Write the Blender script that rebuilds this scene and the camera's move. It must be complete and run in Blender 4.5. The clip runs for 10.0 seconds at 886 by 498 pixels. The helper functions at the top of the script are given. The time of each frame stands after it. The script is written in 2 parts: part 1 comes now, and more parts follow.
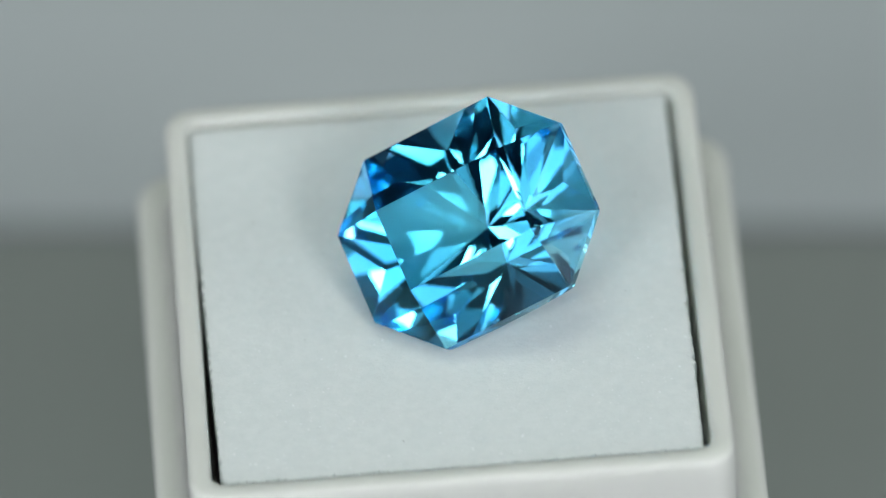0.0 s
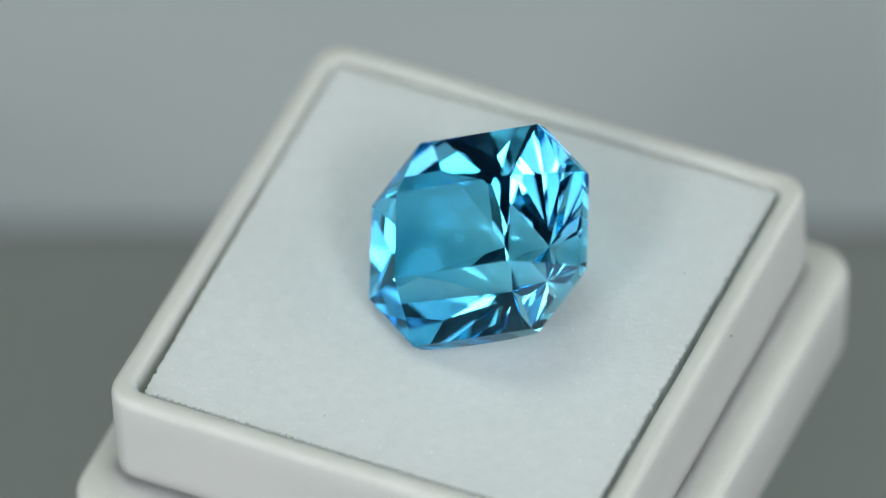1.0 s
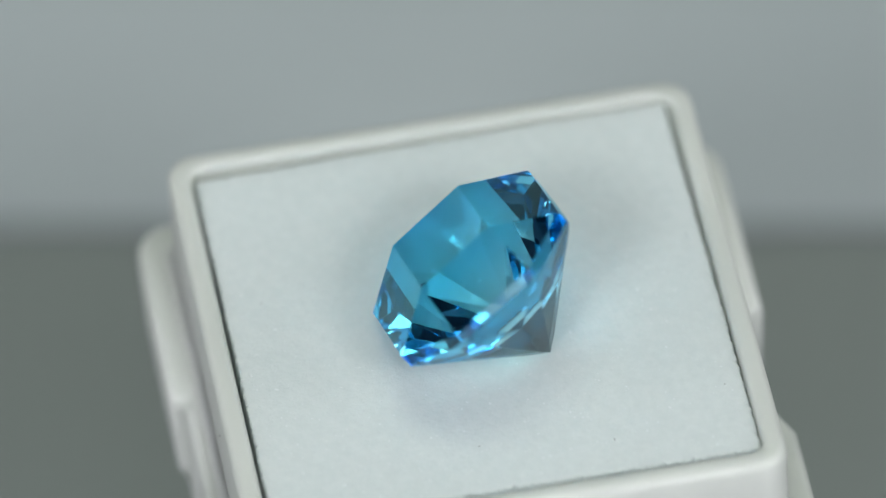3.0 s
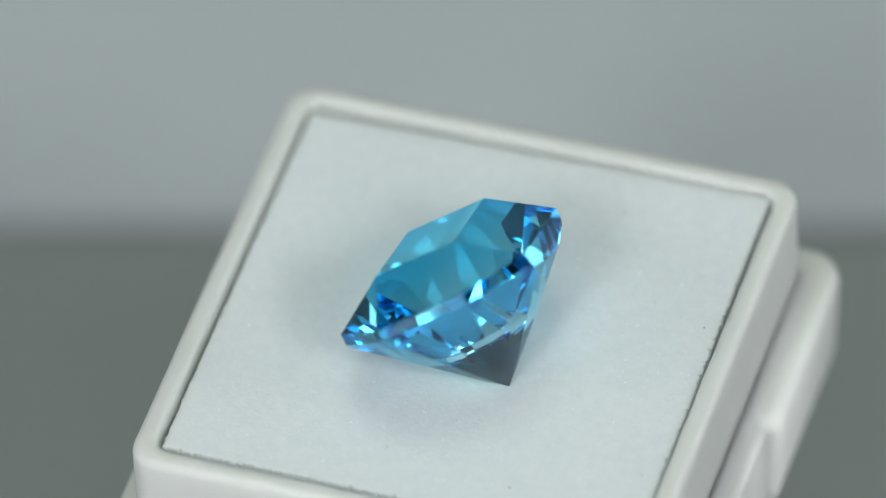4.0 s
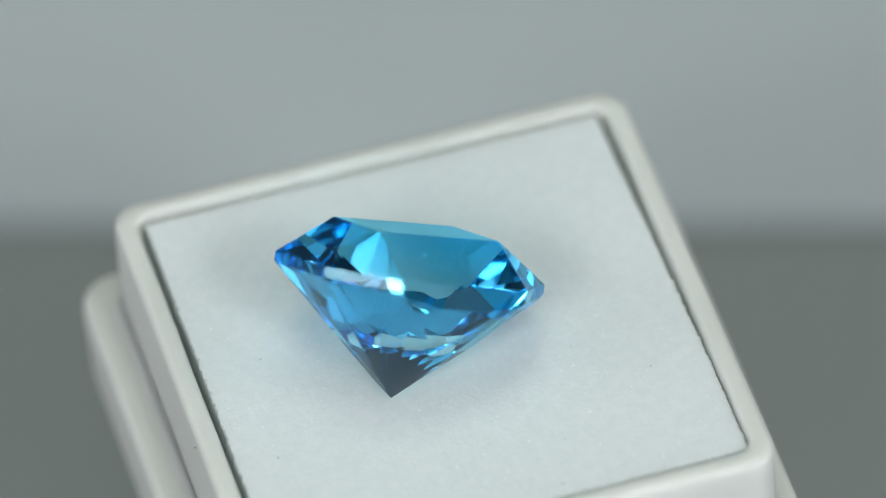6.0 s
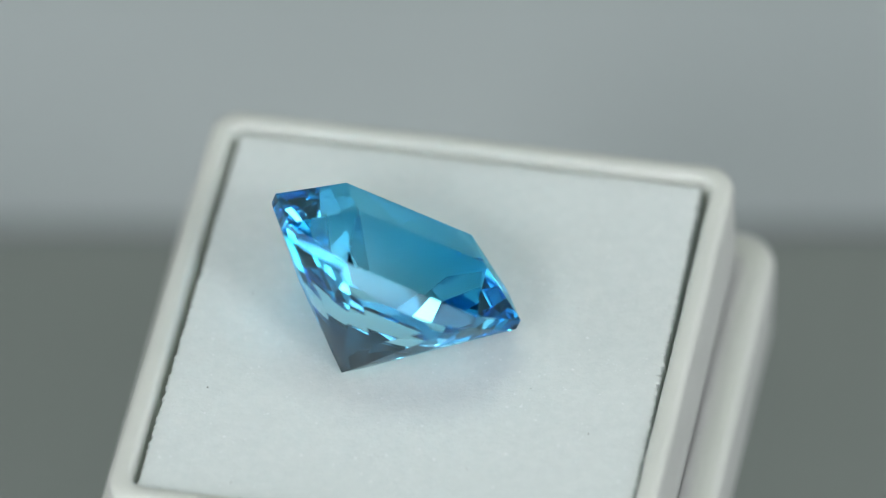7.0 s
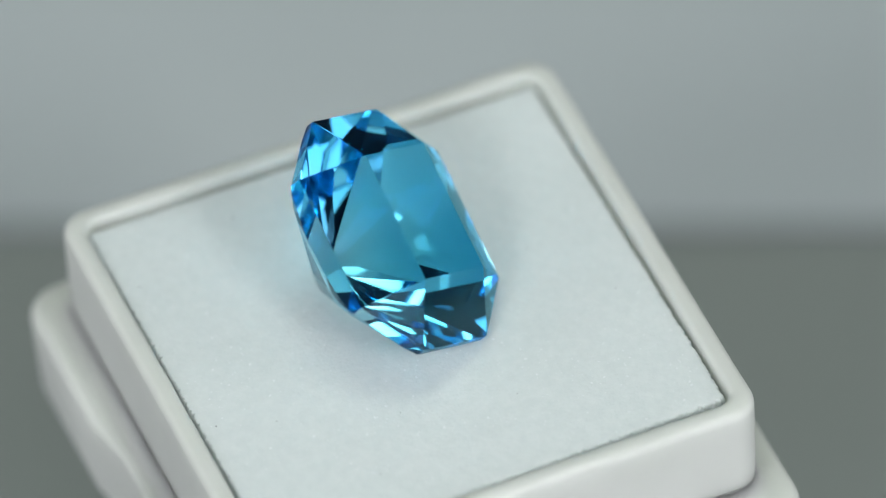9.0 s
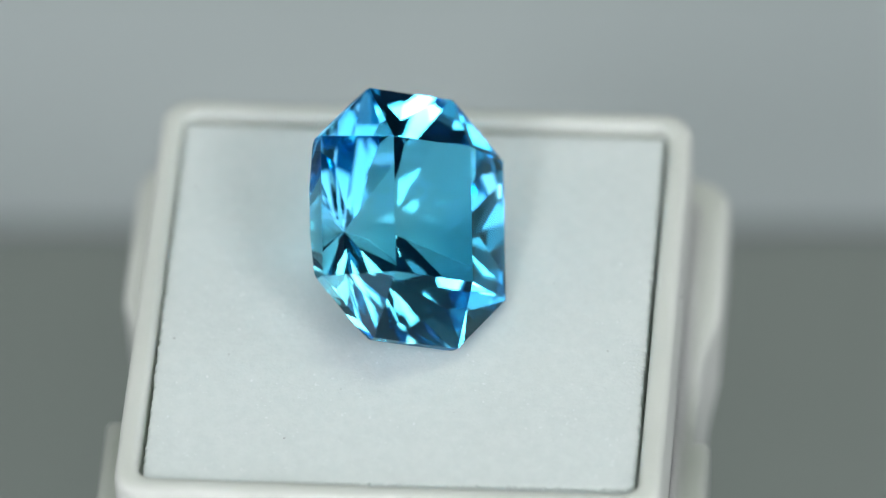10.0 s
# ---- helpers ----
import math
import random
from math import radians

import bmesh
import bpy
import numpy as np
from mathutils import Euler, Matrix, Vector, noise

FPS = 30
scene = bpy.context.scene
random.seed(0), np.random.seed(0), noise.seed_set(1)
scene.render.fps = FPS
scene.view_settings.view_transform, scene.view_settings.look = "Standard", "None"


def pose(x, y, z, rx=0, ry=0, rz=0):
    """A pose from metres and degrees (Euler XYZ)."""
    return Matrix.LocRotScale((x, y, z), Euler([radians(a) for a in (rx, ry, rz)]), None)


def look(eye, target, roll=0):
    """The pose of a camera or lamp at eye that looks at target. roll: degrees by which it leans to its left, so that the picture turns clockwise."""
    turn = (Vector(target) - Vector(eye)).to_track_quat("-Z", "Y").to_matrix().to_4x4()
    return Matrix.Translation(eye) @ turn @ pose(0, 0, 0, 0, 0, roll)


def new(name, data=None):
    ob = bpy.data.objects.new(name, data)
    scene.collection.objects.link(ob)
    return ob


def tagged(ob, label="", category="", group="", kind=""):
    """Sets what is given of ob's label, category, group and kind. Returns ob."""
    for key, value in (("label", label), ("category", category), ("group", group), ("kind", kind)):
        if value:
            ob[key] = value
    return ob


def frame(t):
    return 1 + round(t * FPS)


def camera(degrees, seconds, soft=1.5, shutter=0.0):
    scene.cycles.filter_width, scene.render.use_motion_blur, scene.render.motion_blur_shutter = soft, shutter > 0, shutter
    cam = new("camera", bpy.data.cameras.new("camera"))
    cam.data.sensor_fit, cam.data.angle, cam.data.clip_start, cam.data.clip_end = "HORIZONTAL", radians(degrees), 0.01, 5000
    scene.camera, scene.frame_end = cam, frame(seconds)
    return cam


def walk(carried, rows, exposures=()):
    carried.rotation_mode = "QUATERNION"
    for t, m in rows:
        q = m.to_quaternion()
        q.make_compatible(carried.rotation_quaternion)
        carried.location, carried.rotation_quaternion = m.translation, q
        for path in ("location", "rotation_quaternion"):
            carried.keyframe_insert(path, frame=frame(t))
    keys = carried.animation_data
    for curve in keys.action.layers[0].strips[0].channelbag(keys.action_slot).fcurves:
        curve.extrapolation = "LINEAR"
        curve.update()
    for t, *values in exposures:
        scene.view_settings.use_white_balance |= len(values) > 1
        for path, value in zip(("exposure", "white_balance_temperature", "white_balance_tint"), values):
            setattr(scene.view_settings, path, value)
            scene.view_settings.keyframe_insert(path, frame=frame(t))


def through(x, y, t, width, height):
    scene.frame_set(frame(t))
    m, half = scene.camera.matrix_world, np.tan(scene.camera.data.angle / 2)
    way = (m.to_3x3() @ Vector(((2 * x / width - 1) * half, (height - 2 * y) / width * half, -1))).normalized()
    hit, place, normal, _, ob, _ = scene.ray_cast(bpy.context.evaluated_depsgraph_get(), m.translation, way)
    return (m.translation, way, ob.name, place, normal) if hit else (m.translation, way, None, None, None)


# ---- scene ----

MM = 0.001
LEVEL = 0.050            # height of the box's rim over the table

# ---- camera: a long macro lens on a stand, still ----
cam = camera(5.0, 10.0, soft=1.15)
cam.data.dof.use_dof = True
cam.data.dof.focus_distance = 0.5505
cam.data.dof.aperture_fstop = 17.0
STAND = pose(0, -0.37708, LEVEL + 0.40666, 43.161, 2.234, -2.441)
walk(cam, [(0.0, STAND), (10.0, STAND)],
     exposures=[(0.0, -0.07), (1.8, -0.08), (2.6, -0.03), (4.5, 0.01), (5.5, 0.06), (7.5, -0.02), (9.0, 0.07), (10.0, 0.09)])


def turn_at(t):
    """Degrees by which the turntable has turned at t seconds."""
    return 1.417 - 27.8456 * t + 0.00803 * t * (t - 10.0)


# ---- light ----
world = bpy.data.worlds.new("beyond_the_room")
scene.world = world
world.use_nodes = True
world.node_tree.nodes["Background"].inputs["Color"].default_value = (0.80, 0.88, 0.92, 1)
world.node_tree.nodes["Background"].inputs["Strength"].default_value = 0.10


def softbox(name, eye, target, sx, sy, watts, colour):
    data = bpy.data.lights.new(name, "AREA")
    data.shape, data.size, data.size_y = "RECTANGLE", sx, sy
    data.energy, data.color = watts, colour
    ob = new(name, data)
    ob.matrix_world = look(eye, target)
    return ob


for side, x, y, power in (("west", -0.40, -0.74, 0.98), ("east", 0.47, -0.70, 1.06)):
    # lamp head over a diffuser; farther round, an unseen fill added for base walls
    softbox(side + "_side_fill", (math.copysign(0.95, x), -0.25, 0.62), (0, 0, LEVEL), 0.28, 0.28, 1.7 * power, (0.94, 0.95, 1.0))
    softbox(side + "_diffuser", (x * 0.985, y * 0.985, 0.751), (0, 0, LEVEL), 0.36, 0.38, 0.5 * power, (0.97, 1.0, 1.0))
    softbox(side + "_lamp_head", (x * 0.967, y * 0.972, 0.74), (0, 0, LEVEL), 0.20, 0.22, 2.9 * power, (0.97, 1.0, 1.0))
# unseen fill added overhead: softens shadows and tints the rim greenish
softbox("overhead_fill", (0.0, 0.14, 1.15), (0, 0.05, LEVEL), 0.50, 0.40, 2.95, (0.92, 1.0, 0.88))
softbox("camera_lamp", (0.02, -0.78, 1.12), (0, 0, LEVEL), 0.26, 0.20, 1.6, (0.95, 1.0, 1.0))
# low unseen fill, added to brighten the box's walls in lilac
softbox("front_fill", (0.0, -1.50, 0.52), (0, 0, LEVEL), 2.80, 0.85, 15.0, (0.90, 0.84, 1.0))


# light runs many times to and fro inside a cut stone
scene.cycles.max_bounces, scene.cycles.glossy_bounces, scene.cycles.transmission_bounces = 16, 14, 14
# and falls through it in bright patches on what lies behind
scene.cycles.caustics_refractive, scene.cycles.caustics_reflective = True, True
scene.cycles.sample_clamp_indirect, scene.cycles.blur_glossy = 0.0, 0.3


# ---- materials ----
def nodes_of(name):
    m = bpy.data.materials.new(name)
    m.use_nodes = True
    return m, m.node_tree.nodes, m.node_tree.links, m.node_tree.nodes["Principled BSDF"]


def grain(nodes, links, scale, detail=4.0, rough=0.6, space="Object"):
    co = nodes.new("ShaderNodeTexCoord")
    n = nodes.new("ShaderNodeTexNoise")
    n.inputs["Scale"].default_value, n.inputs["Detail"].default_value = scale, detail
    n.inputs["Roughness"].default_value = rough
    links.new(co.outputs[space], n.inputs["Vector"])
    return n


def ramp(nodes, links, source, stops):
    r = nodes.new("ShaderNodeValToRGB")
    links.new(source, r.inputs["Fac"])
    while len(r.color_ramp.elements) < len(stops):
        r.color_ramp.elements.new(0.5)
    for e, (p, c) in zip(r.color_ramp.elements, stops):
        e.position, e.color = p, (*c, 1)
    return r


def bump(nodes, links, source, shader, strength, distance, before=None):
    b = nodes.new("ShaderNodeBump")
    b.inputs["Strength"].default_value, b.inputs["Distance"].default_value = strength, distance
    links.new(source, b.inputs["Height"])
    if before:
        links.new(before.outputs["Normal"], b.inputs["Normal"])
    links.new(b.outputs["Normal"], shader.inputs["Normal"])
    return b


def plain(name, a, b, scale, rough, bump_scale=None, bump_depth=0.0001, bump_strength=0.3):
    m, nodes, links, sh = nodes_of(name)
    n = grain(nodes, links, scale)
    r = ramp(nodes, links, n.outputs["Fac"], [(0.3, a), (0.7, b)])
    links.new(r.outputs["Color"], sh.inputs["Base Color"])
    sh.inputs["Roughness"].default_value = rough
    if bump_scale:
        bump(nodes, links, grain(nodes, links, bump_scale).outputs["Fac"], sh, bump_strength, bump_depth)
    return m


PLASTIC = plain("white_plastic", (0.550, 0.582, 0.532), (0.580, 0.610, 0.562), 160, 0.65, 900, 0.00004, 0.30)
shell = PLASTIC.node_tree.nodes["Principled BSDF"].inputs
shell["Specular IOR Level"].default_value, shell["Subsurface Weight"].default_value, shell["Subsurface Scale"].default_value = 0.2, 1.0, 0.0026
shell["Subsurface Radius"].default_value = (1, 1, 1)
FOAM = plain("white_foam", (0.598, 0.665, 0.655), (0.650, 0.712, 0.702), 1700, 0.9, 4200, 0.00016, 0.32)
FOAM.node_tree.nodes["Principled BSDF"].inputs["Subsurface Weight"].default_value = 0.6
FOAM.node_tree.nodes["Principled BSDF"].inputs["Subsurface Radius"].default_value = (1, 1, 1)
FOAM.node_tree.nodes["Principled BSDF"].inputs["Subsurface Scale"].default_value = 0.0024
GAP_SHADE = plain("gap_shade", (0.012, 0.012, 0.016), (0.022, 0.022, 0.028), 1700, 0.95, 5200, 0.00012, 0.3)
TABLE = plain("grey_table", (0.196, 0.224, 0.209), (0.230, 0.257, 0.242), 9, 0.6)
PAPER = plain("pale_grey_card", (0.375, 0.423, 0.428), (0.423, 0.470, 0.475), 7, 0.7)
DUST = plain("dark_dust", (0.03, 0.03, 0.03), (0.06, 0.05, 0.05), 4000, 0.9)
GRAIN = plain("pale_grain", (0.68, 0.75, 0.755), (0.76, 0.80, 0.80), 4000, 0.6)
WALL = plain("wall_paint", (0.055, 0.07, 0.10), (0.07, 0.085, 0.12), 3, 0.8)
STONE = plain("stand_metal", (0.08, 0.08, 0.08), (0.1, 0.1, 0.1), 40, 0.5)


def gem_glass():
    m, nodes, links, sh = nodes_of("blue_topaz")
    nodes.remove(sh)
    g = nodes.new("ShaderNodeBsdfGlass")
    g.distribution = "GGX"
    # light's absorption painted as colour: deep under the table, pale towards the stone's point
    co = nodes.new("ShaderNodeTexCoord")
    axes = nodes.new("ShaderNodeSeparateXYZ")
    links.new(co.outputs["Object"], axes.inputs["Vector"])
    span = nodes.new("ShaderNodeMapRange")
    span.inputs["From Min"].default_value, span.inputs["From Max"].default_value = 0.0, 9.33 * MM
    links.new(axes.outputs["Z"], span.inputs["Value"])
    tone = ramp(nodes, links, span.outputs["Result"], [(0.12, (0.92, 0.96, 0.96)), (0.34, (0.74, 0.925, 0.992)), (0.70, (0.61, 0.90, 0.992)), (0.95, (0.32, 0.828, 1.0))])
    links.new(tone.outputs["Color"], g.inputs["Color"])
    g.inputs["Roughness"].default_value = 0.0
    g.inputs["IOR"].default_value = 1.62
    links.new(g.outputs["BSDF"], nodes["Material Output"].inputs["Surface"])
    return m


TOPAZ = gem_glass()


# ---- building ----
def mesh_from(bm, name, material, smooth=False):
    me = bpy.data.meshes.new(name)
    bmesh.ops.recalc_face_normals(bm, faces=bm.faces)
    for f in bm.faces:
        f.smooth = smooth
    bm.to_mesh(me)
    bm.free()
    me.materials.append(material)
    return me


def part(name, bm, material, parent, label="", smooth=False):
    ob = new(name, mesh_from(bm, name, material, smooth))
    ob.parent = parent
    return tagged(ob, label)


def ring(half, radius, z, per_corner=8, cx=0.0, cy=0.0):
    """Points of a rounded square, counter-clockwise, in metres."""
    pts = []
    for k, (sx, sy) in enumerate(((1, 1), (-1, 1), (-1, -1), (1, -1))):
        for i in range(per_corner + 1):
            a = math.pi / 2 * (k + i / per_corner)
            pts.append((cx + sx * (half - radius) + radius * math.cos(a),
                        cy + sy * (half - radius) + radius * math.sin(a), z))
    return pts


def notched_ring(half, radius, z, depth, drop, per_corner=8):
    """A rounded square with a shallow finger notch in its two y sides, sharp at one end and run out at the other."""
    corners = [ring(half, radius, z, per_corner)[k * (per_corner + 1):(k + 1) * (per_corner + 1)] for k in range(4)]
    notch = [(6.2, 0.0), (3.6, 1.0), (-3.30, 1.0), (-3.42, 0.0)]
    north = [(x, half - depth * k, z - drop * k) for x, k in notch]
    south = [(x, -(half - depth * k), z - drop * k) for x, k in reversed(notch)]
    return corners[0] + north + corners[1] + corners[2] + south + corners[3]


def notched_loft(profile):
    bm = bmesh.new()
    loops = [[bm.verts.new(Vector(p) * MM) for p in notched_ring(*row)] for row in profile]
    n = len(loops[0])
    for a, b in zip(loops, loops[1:]):
        for i in range(n):
            bm.faces.new((a[i], a[(i + 1) % n], b[(i + 1) % n], b[i]))
    bm.faces.new(loops[0])
    bm.faces.new(loops[-1])
    return bm


def worn(p, amount):
    """A moulded edge is never quite straight: the point moved by a slow ripple and a fine one."""
    q = Vector(p)
    slow, fine = noise.noise_vector(q * 0.35), noise.noise_vector(q * 1.6 + Vector((7, 3, 1)))
    return q + (slow * 0.75 + fine * 0.25) * amount


def loft(profile, per_corner=8, per_side=48):
    """A mesh swept through rounded squares (half side, corner radius, z, unevenness), in millimetres."""
    bm = bmesh.new()
    loops = []
    for half, radius, z, uneven in profile:
        corners = ring(half, radius, z, per_corner)
        points = []
        for i, p in enumerate(corners):
            points.append(p)
            if i % (per_corner + 1) == per_corner:
                q = corners[(i + 1) % len(corners)]
                points += [Vector(p).lerp(Vector(q), k / per_side) for k in range(1, per_side)]
        loops.append([bm.verts.new(worn(p, uneven) * MM) for p in points])
    n = len(loops[0])
    for a, b in zip(loops, loops[1:]):
        for i in range(n):
            bm.faces.new((a[i], a[(i + 1) % n], b[(i + 1) % n], b[i]))
    bm.faces.new(loops[0])
    bm.faces.new(loops[-1])
    return bm


def slab(x0, x1, y0, y1, z0, z1):
    bm = bmesh.new()
    bmesh.ops.create_cube(bm, size=1.0)
    for v in bm.verts:
        v.co = Vector(((x0 + x1) / 2 + v.co.x * (x1 - x0), (y0 + y1) / 2 + v.co.y * (y1 - y0), (z0 + z1) / 2 + v.co.z * (z1 - z0)))
    return bm


# ---- the room round the table ----
def structure(name, bm, material, label):
    return tagged(new(name, mesh_from(bm, name, material)), label, kind="structure")


structure("ground", slab(-1.6, 1.6, -2.0, 1.6, -0.04, 0.0), TABLE, "matt grey-green table surface under the stand")
card = structure("backdrop", slab(-0.9, 0.9, 0.0, 1.0, 0.0, 0.0003), PAPER, "pale blue-grey card lying behind the stand")
card.matrix_world = pose(0, 0.0530, 0.001, 0, 0, -4.6)
# unseen walls added to close the room; dark blue turns dark facets navy
structure("wall_north", slab(-1.7, 1.7, 1.6, 1.7, -0.04, 2.2), WALL, "unseen dark blue-grey wall closing the room")
structure("wall_south", slab(-1.7, 1.7, -2.1, -2.0, -0.04, 2.2), WALL, "unseen dark blue-grey wall closing the room")
structure("wall_east", slab(1.6, 1.7, -2.0, 1.6, -0.04, 2.2), WALL, "unseen dark blue-grey wall closing the room")
structure("wall_west", slab(-1.7, -1.6, -2.0, 1.6, -0.04, 2.2), WALL, "unseen dark blue-grey wall closing the room")
structure("ceiling", slab(-1.7, 1.7, -2.1, 1.7, 2.2, 2.3), WALL, "unseen dark blue-grey ceiling closing the room")

# ---- turntable stand under the box ----
stand = tagged(new("turntable_stand"), "dark round turntable stand under the gem box", "stand")
stand.matrix_world = pose(0, 0, 0)


def lathe(profile, n=40):
    bm = bmesh.new()
    loops = [[bm.verts.new((r * MM * math.cos(2 * math.pi * i / n), r * MM * math.sin(2 * math.pi * i / n), z * MM)) for i in range(n)] for r, z in profile]
    for a, b in zip(loops, loops[1:]):
        for i in range(n):
            bm.faces.new((a[i], a[(i + 1) % n], b[(i + 1) % n], b[i]))
    bm.faces.new(loops[0])
    bm.faces.new(loops[-1])
    return bm


part("base", lathe([(9.5, 0.0), (10, 0.5), (10, 19.5), (9.5, 20)]), STONE, stand)
plate = tagged(new("turntable_plate"), "small dark turning plate carrying the gem box", "turntable")
part("disc", lathe([(8.5, 20), (9, 20.5), (9, 35.9), (8.5, 36.4)]), STONE, plate)

# ---- the box: origin on the turning axis at rim level ----
BOX_X, BOX_Y = 0.457, 1.799      # millimetres from the axis
gem_box = tagged(new("gem_box"), "open white plastic gemstone display box with stepped base", "box")
tray = part("tray", loft([
    (11.0, 1.0, -12.0, 0), (14.70, 1.55, -11.6, 0), (14.76, 1.55, -4.0, 0), (14.76, 1.55, -1.2, 0.01), (14.76, 1.55, 0.12, 0.02), (14.73, 1.54, 0.36, 0.03), (14.65, 1.5, 0.53, 0.04), (14.52, 1.45, 0.63, 0.05), (14.36, 1.38, 0.67, 0.05),
    (13.90, 1.2, 0.67, 0.05), (13.74, 1.1, 0.65, 0.06), (13.63, 1.0, 0.58, 0.07), (13.57, 0.95, 0.45, 0.06), (13.53, 0.9, 0.25, 0.03), (13.50, 0.8, 0.0, 0), (13.50, 0.8, -9.0, 0), (9.0, 0.8, -9.0, 0)]),
    PLASTIC, gem_box, smooth=True)
base = part("base", notched_loft([
    (11.5, 1.6, -13.6, 0, 0), (15.3, 1.8, -13.6, 0, 0), (16.0, 2.0, -13.2, 0, 0), (16.45, 2.1, -12.3, 0.75, 0), (16.62, 2.1, -9.0, 0.80, 0.2), (16.68, 2.1, -7.25, 0.85, 0.6),
    (16.66, 2.1, -6.95, 0.85, 0.65), (16.57, 2.05, -6.68, 0.80, 0.75), (16.38, 1.95, -6.52, 0.75, 0.8), (16.1, 1.9, -6.47, 0.6, 0.8), (15.55, 2.2, -6.45, 0.25, 0.8), (15.20, 1.9, -6.28, 0.1, 0.5),
    (14.98, 1.7, -5.96, 0, 0), (14.83, 1.6, -5.48, 0, 0), (14.79, 1.56, -5.2, 0, 0), (14.775, 1.56, -5.2, 0, 0), (14.775, 1.56, -10.5, 0, 0), (11.5, 1.6, -10.5, 0, 0)]),
    PLASTIC, gem_box, smooth=True)
for ob in (tray, base):
    ob.location = (BOX_X * MM, BOX_Y * MM, 0)

foam = tagged(new("foam_pad"), "white foam pad with rough cut edges filling the box", "foam pad")
def rough_pad(shells):
    """A foam block whose four sides were cut by hand: gaps to the rim differ along them, and the edges are ragged."""
    rnd = random.Random(4)
    gaps = (((1, -1), (1, 1), 0.42, 0.32), ((1, 1), (-1, 1), 0.06, 0.28), ((-1, 1), (-1, -1), 0.05, 0.54), ((-1, -1), (1, -1), 0.20, 0.24))
    outline = []
    for k, (a, b, ga, gb) in enumerate(gaps):
        before, after = gaps[k - 1][3], gaps[(k + 1) % 4][2]
        out = Vector((a[0] + b[0], a[1] + b[1])).normalized()
        along = Vector((b[0] - a[0], b[1] - a[1])).normalized()
        n = 240
        for i in range(n):
            f = i / n
            s = -(13.5 - before) + f * (27.0 - before - after)
            d = 13.5 - (ga + (gb - ga) * f ** 1.5)
            rag = rnd.gauss(0, 0.036) - (0.10 if rnd.random() < 0.04 else 0)
            outline.append((out * d + along * s, out * rag))
    bm = bmesh.new()
    loops = []
    for scale, z in shells:
        loops.append([bm.verts.new(Vector((p.x * scale + (r.x if scale > 0.98 else 0), p.y * scale + (r.y if scale > 0.98 else 0), z + (rnd.gauss(0, 0.03) if scale > 0.996 and z > -0.5 else 0))) * MM) for p, r in outline])
    n = len(outline)
    for a, b in zip(loops, loops[1:]):
        for i in range(n):
            bm.faces.new((a[i], a[(i + 1) % n], b[(i + 1) % n], b[i]))
    bm.faces.new(loops[0])
    bm.faces.new(loops[-1])
    return bm


# a white foam layer; the black one below is added to darken the gaps
WHITE_LAYER = ((0.999, -2.8), (1.0, -0.60), (0.9992, 0.06), (0.9975, 0.20), (0.993, 0.265), (0.985, 0.29), (0.97, 0.305), (0.90, 0.32), (0.6, 0.33), (0.2, 0.33))
BLACK_LAYER = ((0.998, -8.9), (0.998, -2.8))
pad = part("white_layer", rough_pad(WHITE_LAYER), FOAM, foam)
backing = part("black_layer", rough_pad(BLACK_LAYER), GAP_SHADE, foam, "black layer under the white foam, added to darken the gaps")
for ob in (pad, backing):
    ob.location = (BOX_X * MM, BOX_Y * MM, 0)


def crumb(rnd, x, y, z, size, bm):
    """One small uneven bit, lying flat."""
    made = bmesh.ops.create_icosphere(bm, subdivisions=1, radius=size)["verts"]
    spin, long = rnd.uniform(0, math.pi), rnd.uniform(0.7, 1.6)
    for v in made:
        u = Vector((v.co.x * long, v.co.y, v.co.z * 0.5)) * rnd.uniform(0.75, 1.2)
        v.co = Vector((x + u.x * math.cos(spin) - u.y * math.sin(spin), y + u.x * math.sin(spin) + u.y * math.cos(spin), z + u.z)) * MM


def foam_height(x, y):
    return 0.325


# dark specks of dust on the foam, and its pale loose grains
rnd = random.Random(11)
for x, y, size in ((10.87, 5.79, 0.05), (5.49, -6.05, 0.028), (-3.04, -11.21, 0.03), (1.88, -7.96, 0.028), (9.81, -1.45, 0.03),
                   (-6.49, 3.07, 0.032), (8.16, 12.4, 0.04), (-3.15, 12.5, 0.04), (-10.19, 5.82, 0.035), (-7.9, -3.2, 0.03), (-4.2, 9.4, 0.03)):
    bm = bmesh.new()
    crumb(rnd, x, y, foam_height(x, y) + size * 0.2, size, bm)
    speck = part("speck", bm, DUST, foam, "dark dust speck")
    speck.location = (BOX_X * MM, BOX_Y * MM, 0)
for x, y, z in ((14.78, 3.02, -0.37), (3.68, -14.78, -2.38)):
    bm = bmesh.new()
    crumb(rnd, x, y, z, 0.05, bm)
    speck = part("speck", bm, DUST, gem_box, "dark dust speck")
    speck.location = (BOX_X * MM, BOX_Y * MM, 0)


def fibre(points, radius):
    """A thin hair through the points, in millimetres."""
    bm = bmesh.new()
    loops = []
    for i, p in enumerate(points):
        a, b = Vector(points[max(i - 1, 0)]), Vector(points[min(i + 1, len(points) - 1)])
        side = (b - a).cross(Vector((0, 0, 1))).normalized()
        r = radius * (0.3 if i in (0, len(points) - 1) else 1)
        loops.append([bm.verts.new((Vector(p) + side * r * math.cos(k * math.pi / 2) + Vector((0, 0, r * math.sin(k * math.pi / 2)))) * MM) for k in range(4)])
    for a, b in zip(loops, loops[1:]):
        for k in range(4):
            bm.faces.new((a[k], a[(k + 1) % 4], b[(k + 1) % 4], b[k]))
    bm.faces.new(loops[0])
    bm.faces.new(loops[-1])
    return bm


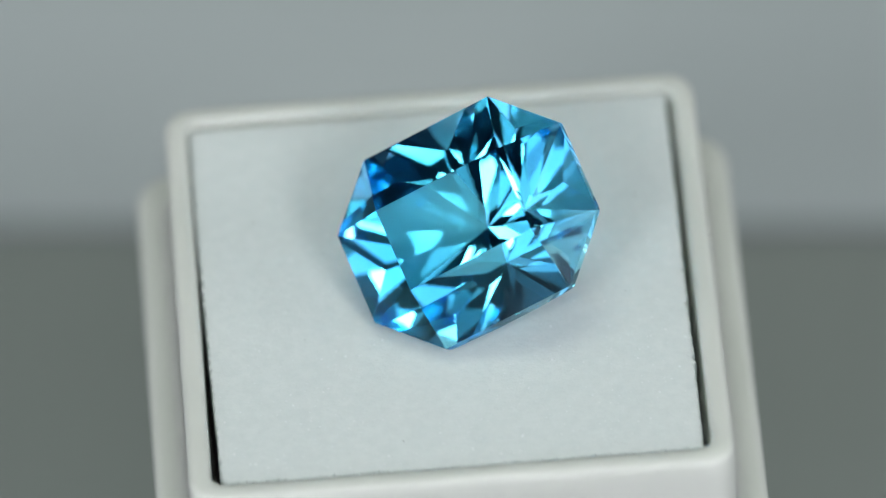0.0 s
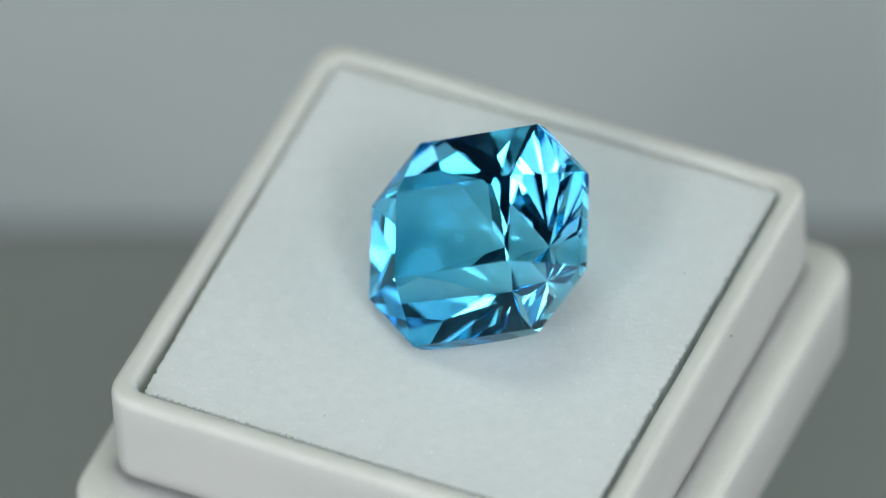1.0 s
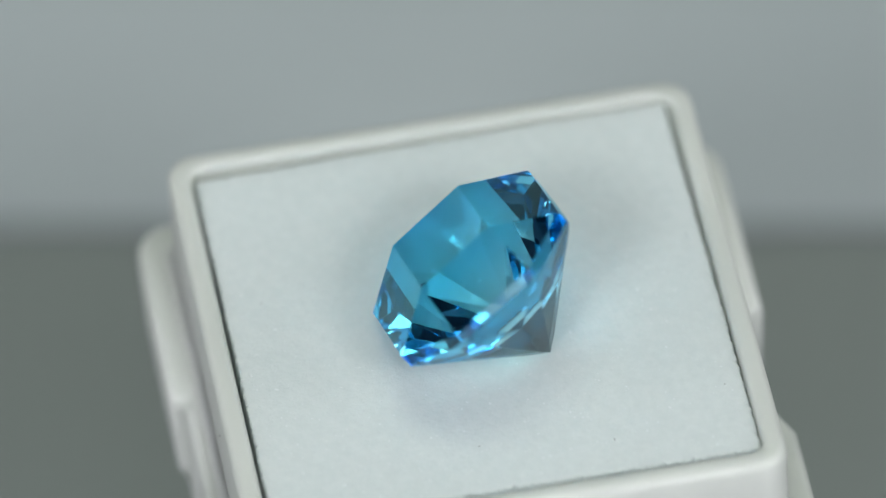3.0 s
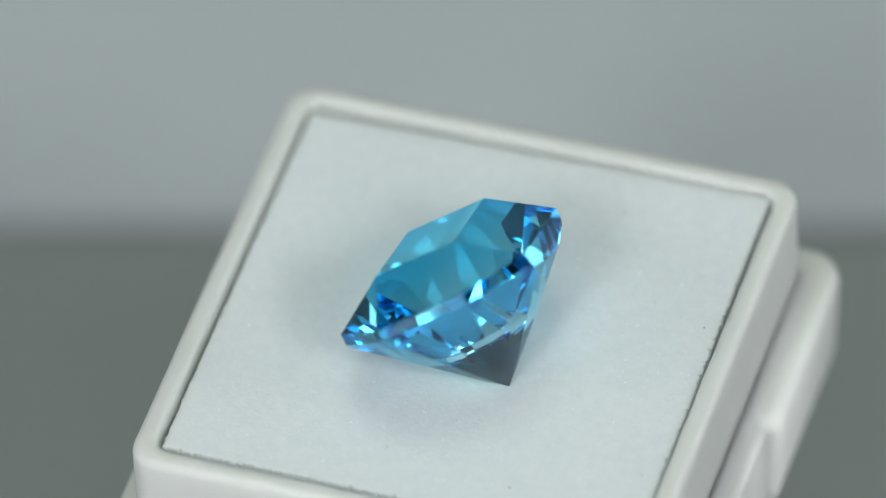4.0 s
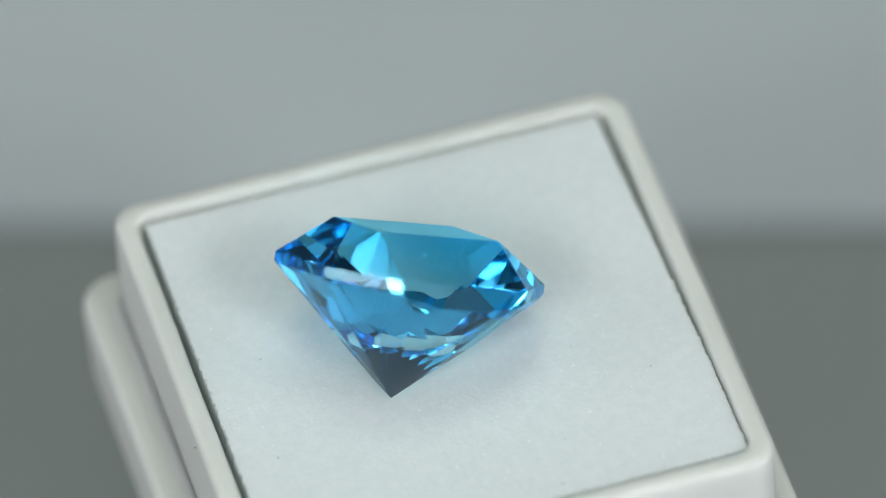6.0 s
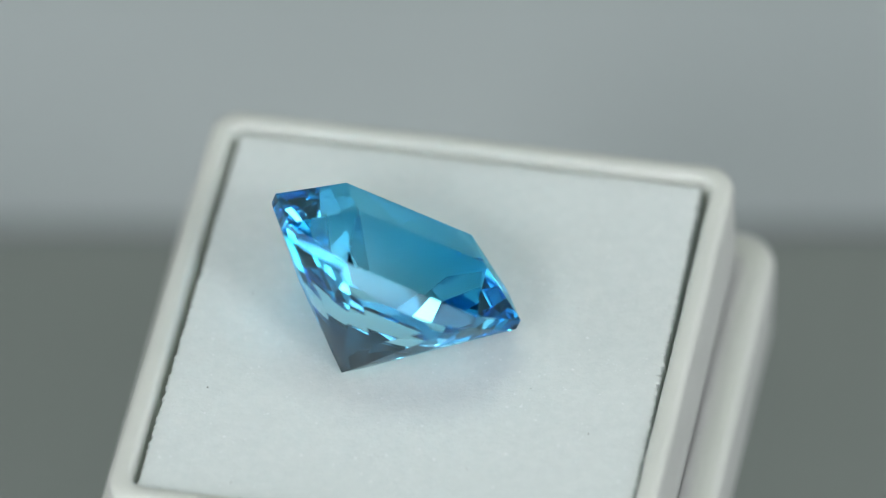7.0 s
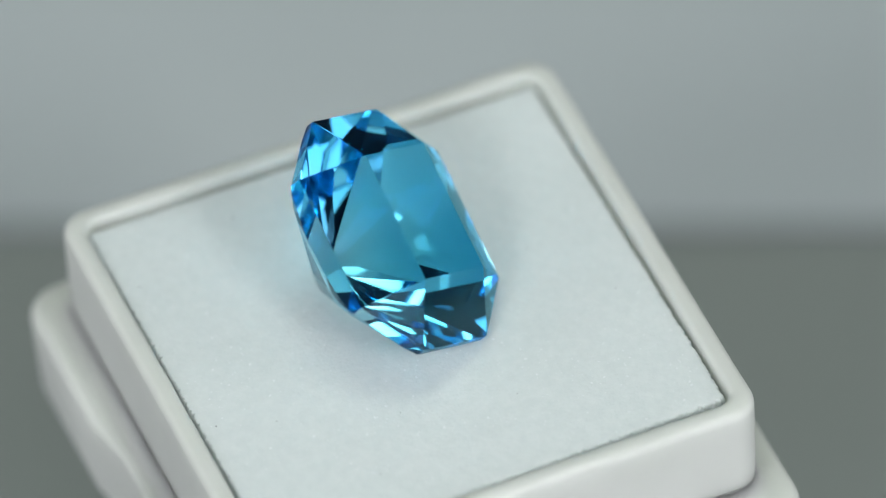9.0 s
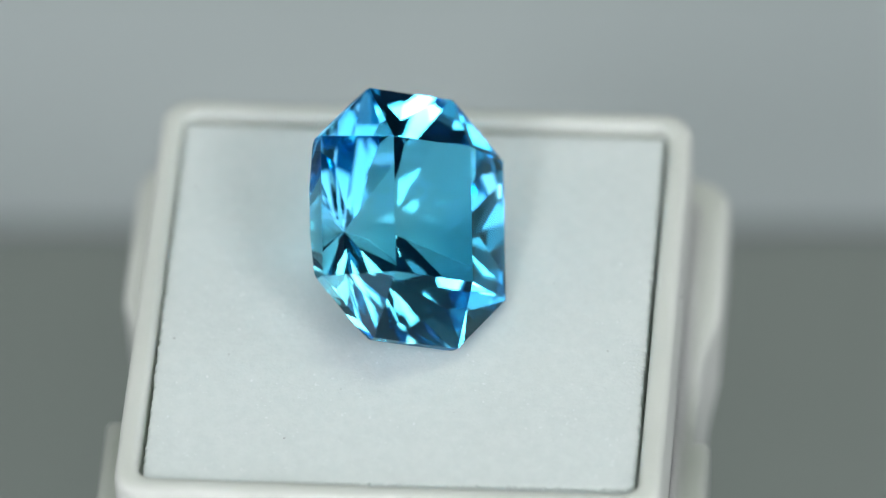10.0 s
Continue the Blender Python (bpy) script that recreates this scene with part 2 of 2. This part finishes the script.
hair = part("fibre", fibre([(7.05, -6.55, 0.29), (7.20, -6.72, 0.31), (7.45, -6.80, 0.315), (7.72, -7.02, 0.31), (7.90, -7.20, 0.29)], 0.007), DUST, foam, "short dark fibre")
hair.location = (BOX_X * MM, BOX_Y * MM, 0)
bit = bmesh.new()
for i in range(2600):
    x, y = rnd.uniform(-12.8, 12.8), rnd.uniform(-12.8, 12.8)
    if noise.noise(Vector((x, y, 0)) * 0.55) < rnd.uniform(-0.5, 0.3):
        continue
    size = min(0.085, 0.014 + rnd.expovariate(65))
    crumb(rnd, x, y, foam_height(x, y), size, bit)
grains = part("grain", bit, GRAIN, foam, "pale loose foam grains")
tagged(grains, kind="stuff")
grains.location = (BOX_X * MM, BOX_Y * MM, 0)

# ---- the gem, cut as planes: azimuth, angle and distance; origin at its point ----
def cut_gem():
    bm = bmesh.new()
    bmesh.ops.create_cube(bm, size=40.0)

    def cut(normal, through):
        g = list(bm.verts) + list(bm.edges) + list(bm.faces)
        res = bmesh.ops.bisect_plane(bm, geom=g, plane_co=through, plane_no=normal, clear_outer=True, dist=1e-5)
        edges = [e for e in res["geom_cut"] if isinstance(e, bmesh.types.BMEdge)]
        if edges:
            bmesh.ops.contextual_create(bm, geom=edges)

    def ring_cut(az, slope, distance, z):
        """slope in degrees from the girdle plane: positive for the crown, negative for the pavilion; through (distance, z)."""
        for a in sorted({az, 180 - az, 180 + az, 360 - az if az else 0}):
            if az == 90 and a == 270 or az != 90 or a == 90:
                ca, sa = math.cos(radians(a)), math.sin(radians(a))
                s = radians(abs(slope))
                n = Vector((ca * math.sin(s), sa * math.sin(s), math.copysign(math.cos(s), slope)))
                cut(n, Vector((ca * distance, sa * distance, z)))

    TOP, LOW, LOW_LONG, TABLE_Z = 7.19, 6.68, 6.32, 9.33
    LENGTH, CORNER, WIDTH, AZ = 7.03, 6.835, 5.74, 44.9
    TABLE_X, TABLE_Y = 3.803, 2.406
    # where the short, the corner and the long sides meet
    end_y = (CORNER - LENGTH * math.cos(radians(AZ))) / math.sin(radians(AZ))
    long_x = (CORNER - WIDTH * math.sin(radians(AZ))) / math.cos(radians(AZ))
    for az, d in ((0, LENGTH), (AZ, CORNER), (90, WIDTH)):
        ring_cut(az, 90, d, TOP)
    cut(Vector((0, 0, 1)), Vector((0, 0, TABLE_Z)))
    table_corner = TABLE_X * math.cos(radians(AZ)) + TABLE_Y * math.sin(radians(AZ))
    for az, d, inner in ((90, WIDTH, TABLE_Y), (0, LENGTH, TABLE_X), (AZ, CORNER, table_corner)):
        ring_cut(az, math.degrees(math.atan2(TABLE_Z - TOP, d - inner)), d, TOP)
    # pavilion: mains meeting in the point, then steeper tiers up to the girdle
    for az, slope in ((0, 40.8), (AZ, 41.6), (90, 43.0)):
        ring_cut(az, -slope, 0.0, 0.0)
    for az, r, z, slope in ((11, 1.75, 1.49, 42.4), (34, 1.75, 1.52, 42.6), (56, 1.75, 1.55, 43.2), (79, 1.75, 1.60, 44.4)):
        ring_cut(az, -slope, r, z)
    for az, r, z, slope in ((0, 4.1, 3.52, 46.5), (45.2, 4.1, 3.63, 46.5), (90, 3.3, 3.10, 48.5)):
        ring_cut(az, -slope, r, z)
    # pairs of break facets under the girdle, each through a corner of the outline
    for az, vx, vy, low in ((7, LENGTH, end_y, LOW), (39, LENGTH, end_y, LOW), (51.5, long_x, WIDTH, LOW_LONG), (84, long_x, WIDTH, LOW_LONG)):
        ring_cut(az, -59, vx * math.cos(radians(az)) + vy * math.sin(radians(az)), low)
    for v in bm.verts:
        v.co *= MM
    return bm


def facet(name, face):
    """One polished facet as a mesh, wound as in the whole stone."""
    me = bpy.data.meshes.new(name)
    me.from_pydata([v.co[:] for v in face.verts], [], [range(len(face.verts))])
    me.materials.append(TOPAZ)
    ob = new(name, me)
    ob.parent = gem
    return ob


gem = tagged(new("gemstone"), "faceted bright blue topaz with rectangular table, tilted on foam", "gemstone")
whole = cut_gem()
bmesh.ops.recalc_face_normals(whole, faces=whole.faces)
for face in whole.faces:
    if face.normal.z > 0.99:
        facet("table", face)
    elif face.normal.z > 0.1:
        facet("crown_facet", face)
    elif face.normal.z > -0.1:
        facet("girdle_facet", face)
    else:
        facet("pavilion_facet", face)
whole.free()
GX = Vector((0.8804, 0.0698, 0.4691))
GN = Vector((-0.3534, -0.563, 0.747)).normalized()
GX = (GX - GN * GX.dot(GN)).normalized()
GY = GN.cross(GX)
REST = Matrix.Translation(Vector((4.336, 5.379, 0.35)) * MM) @ Matrix((GX, GY, GN)).transposed().to_4x4()


def motions():
    axis = Matrix.Translation((0, 0, LEVEL))
    times = [i * 0.5 for i in range(21)]
    spin = [(t, axis @ pose(0, 0, 0, 0, 0, turn_at(t))) for t in times]
    walk(gem_box, spin)
    walk(foam, spin)
    walk(plate, [(t, pose(0, 0, 0, 0, 0, turn_at(t))) for t in times])
    walk(gem, [(t, m @ REST) for t, m in spin])


motions()
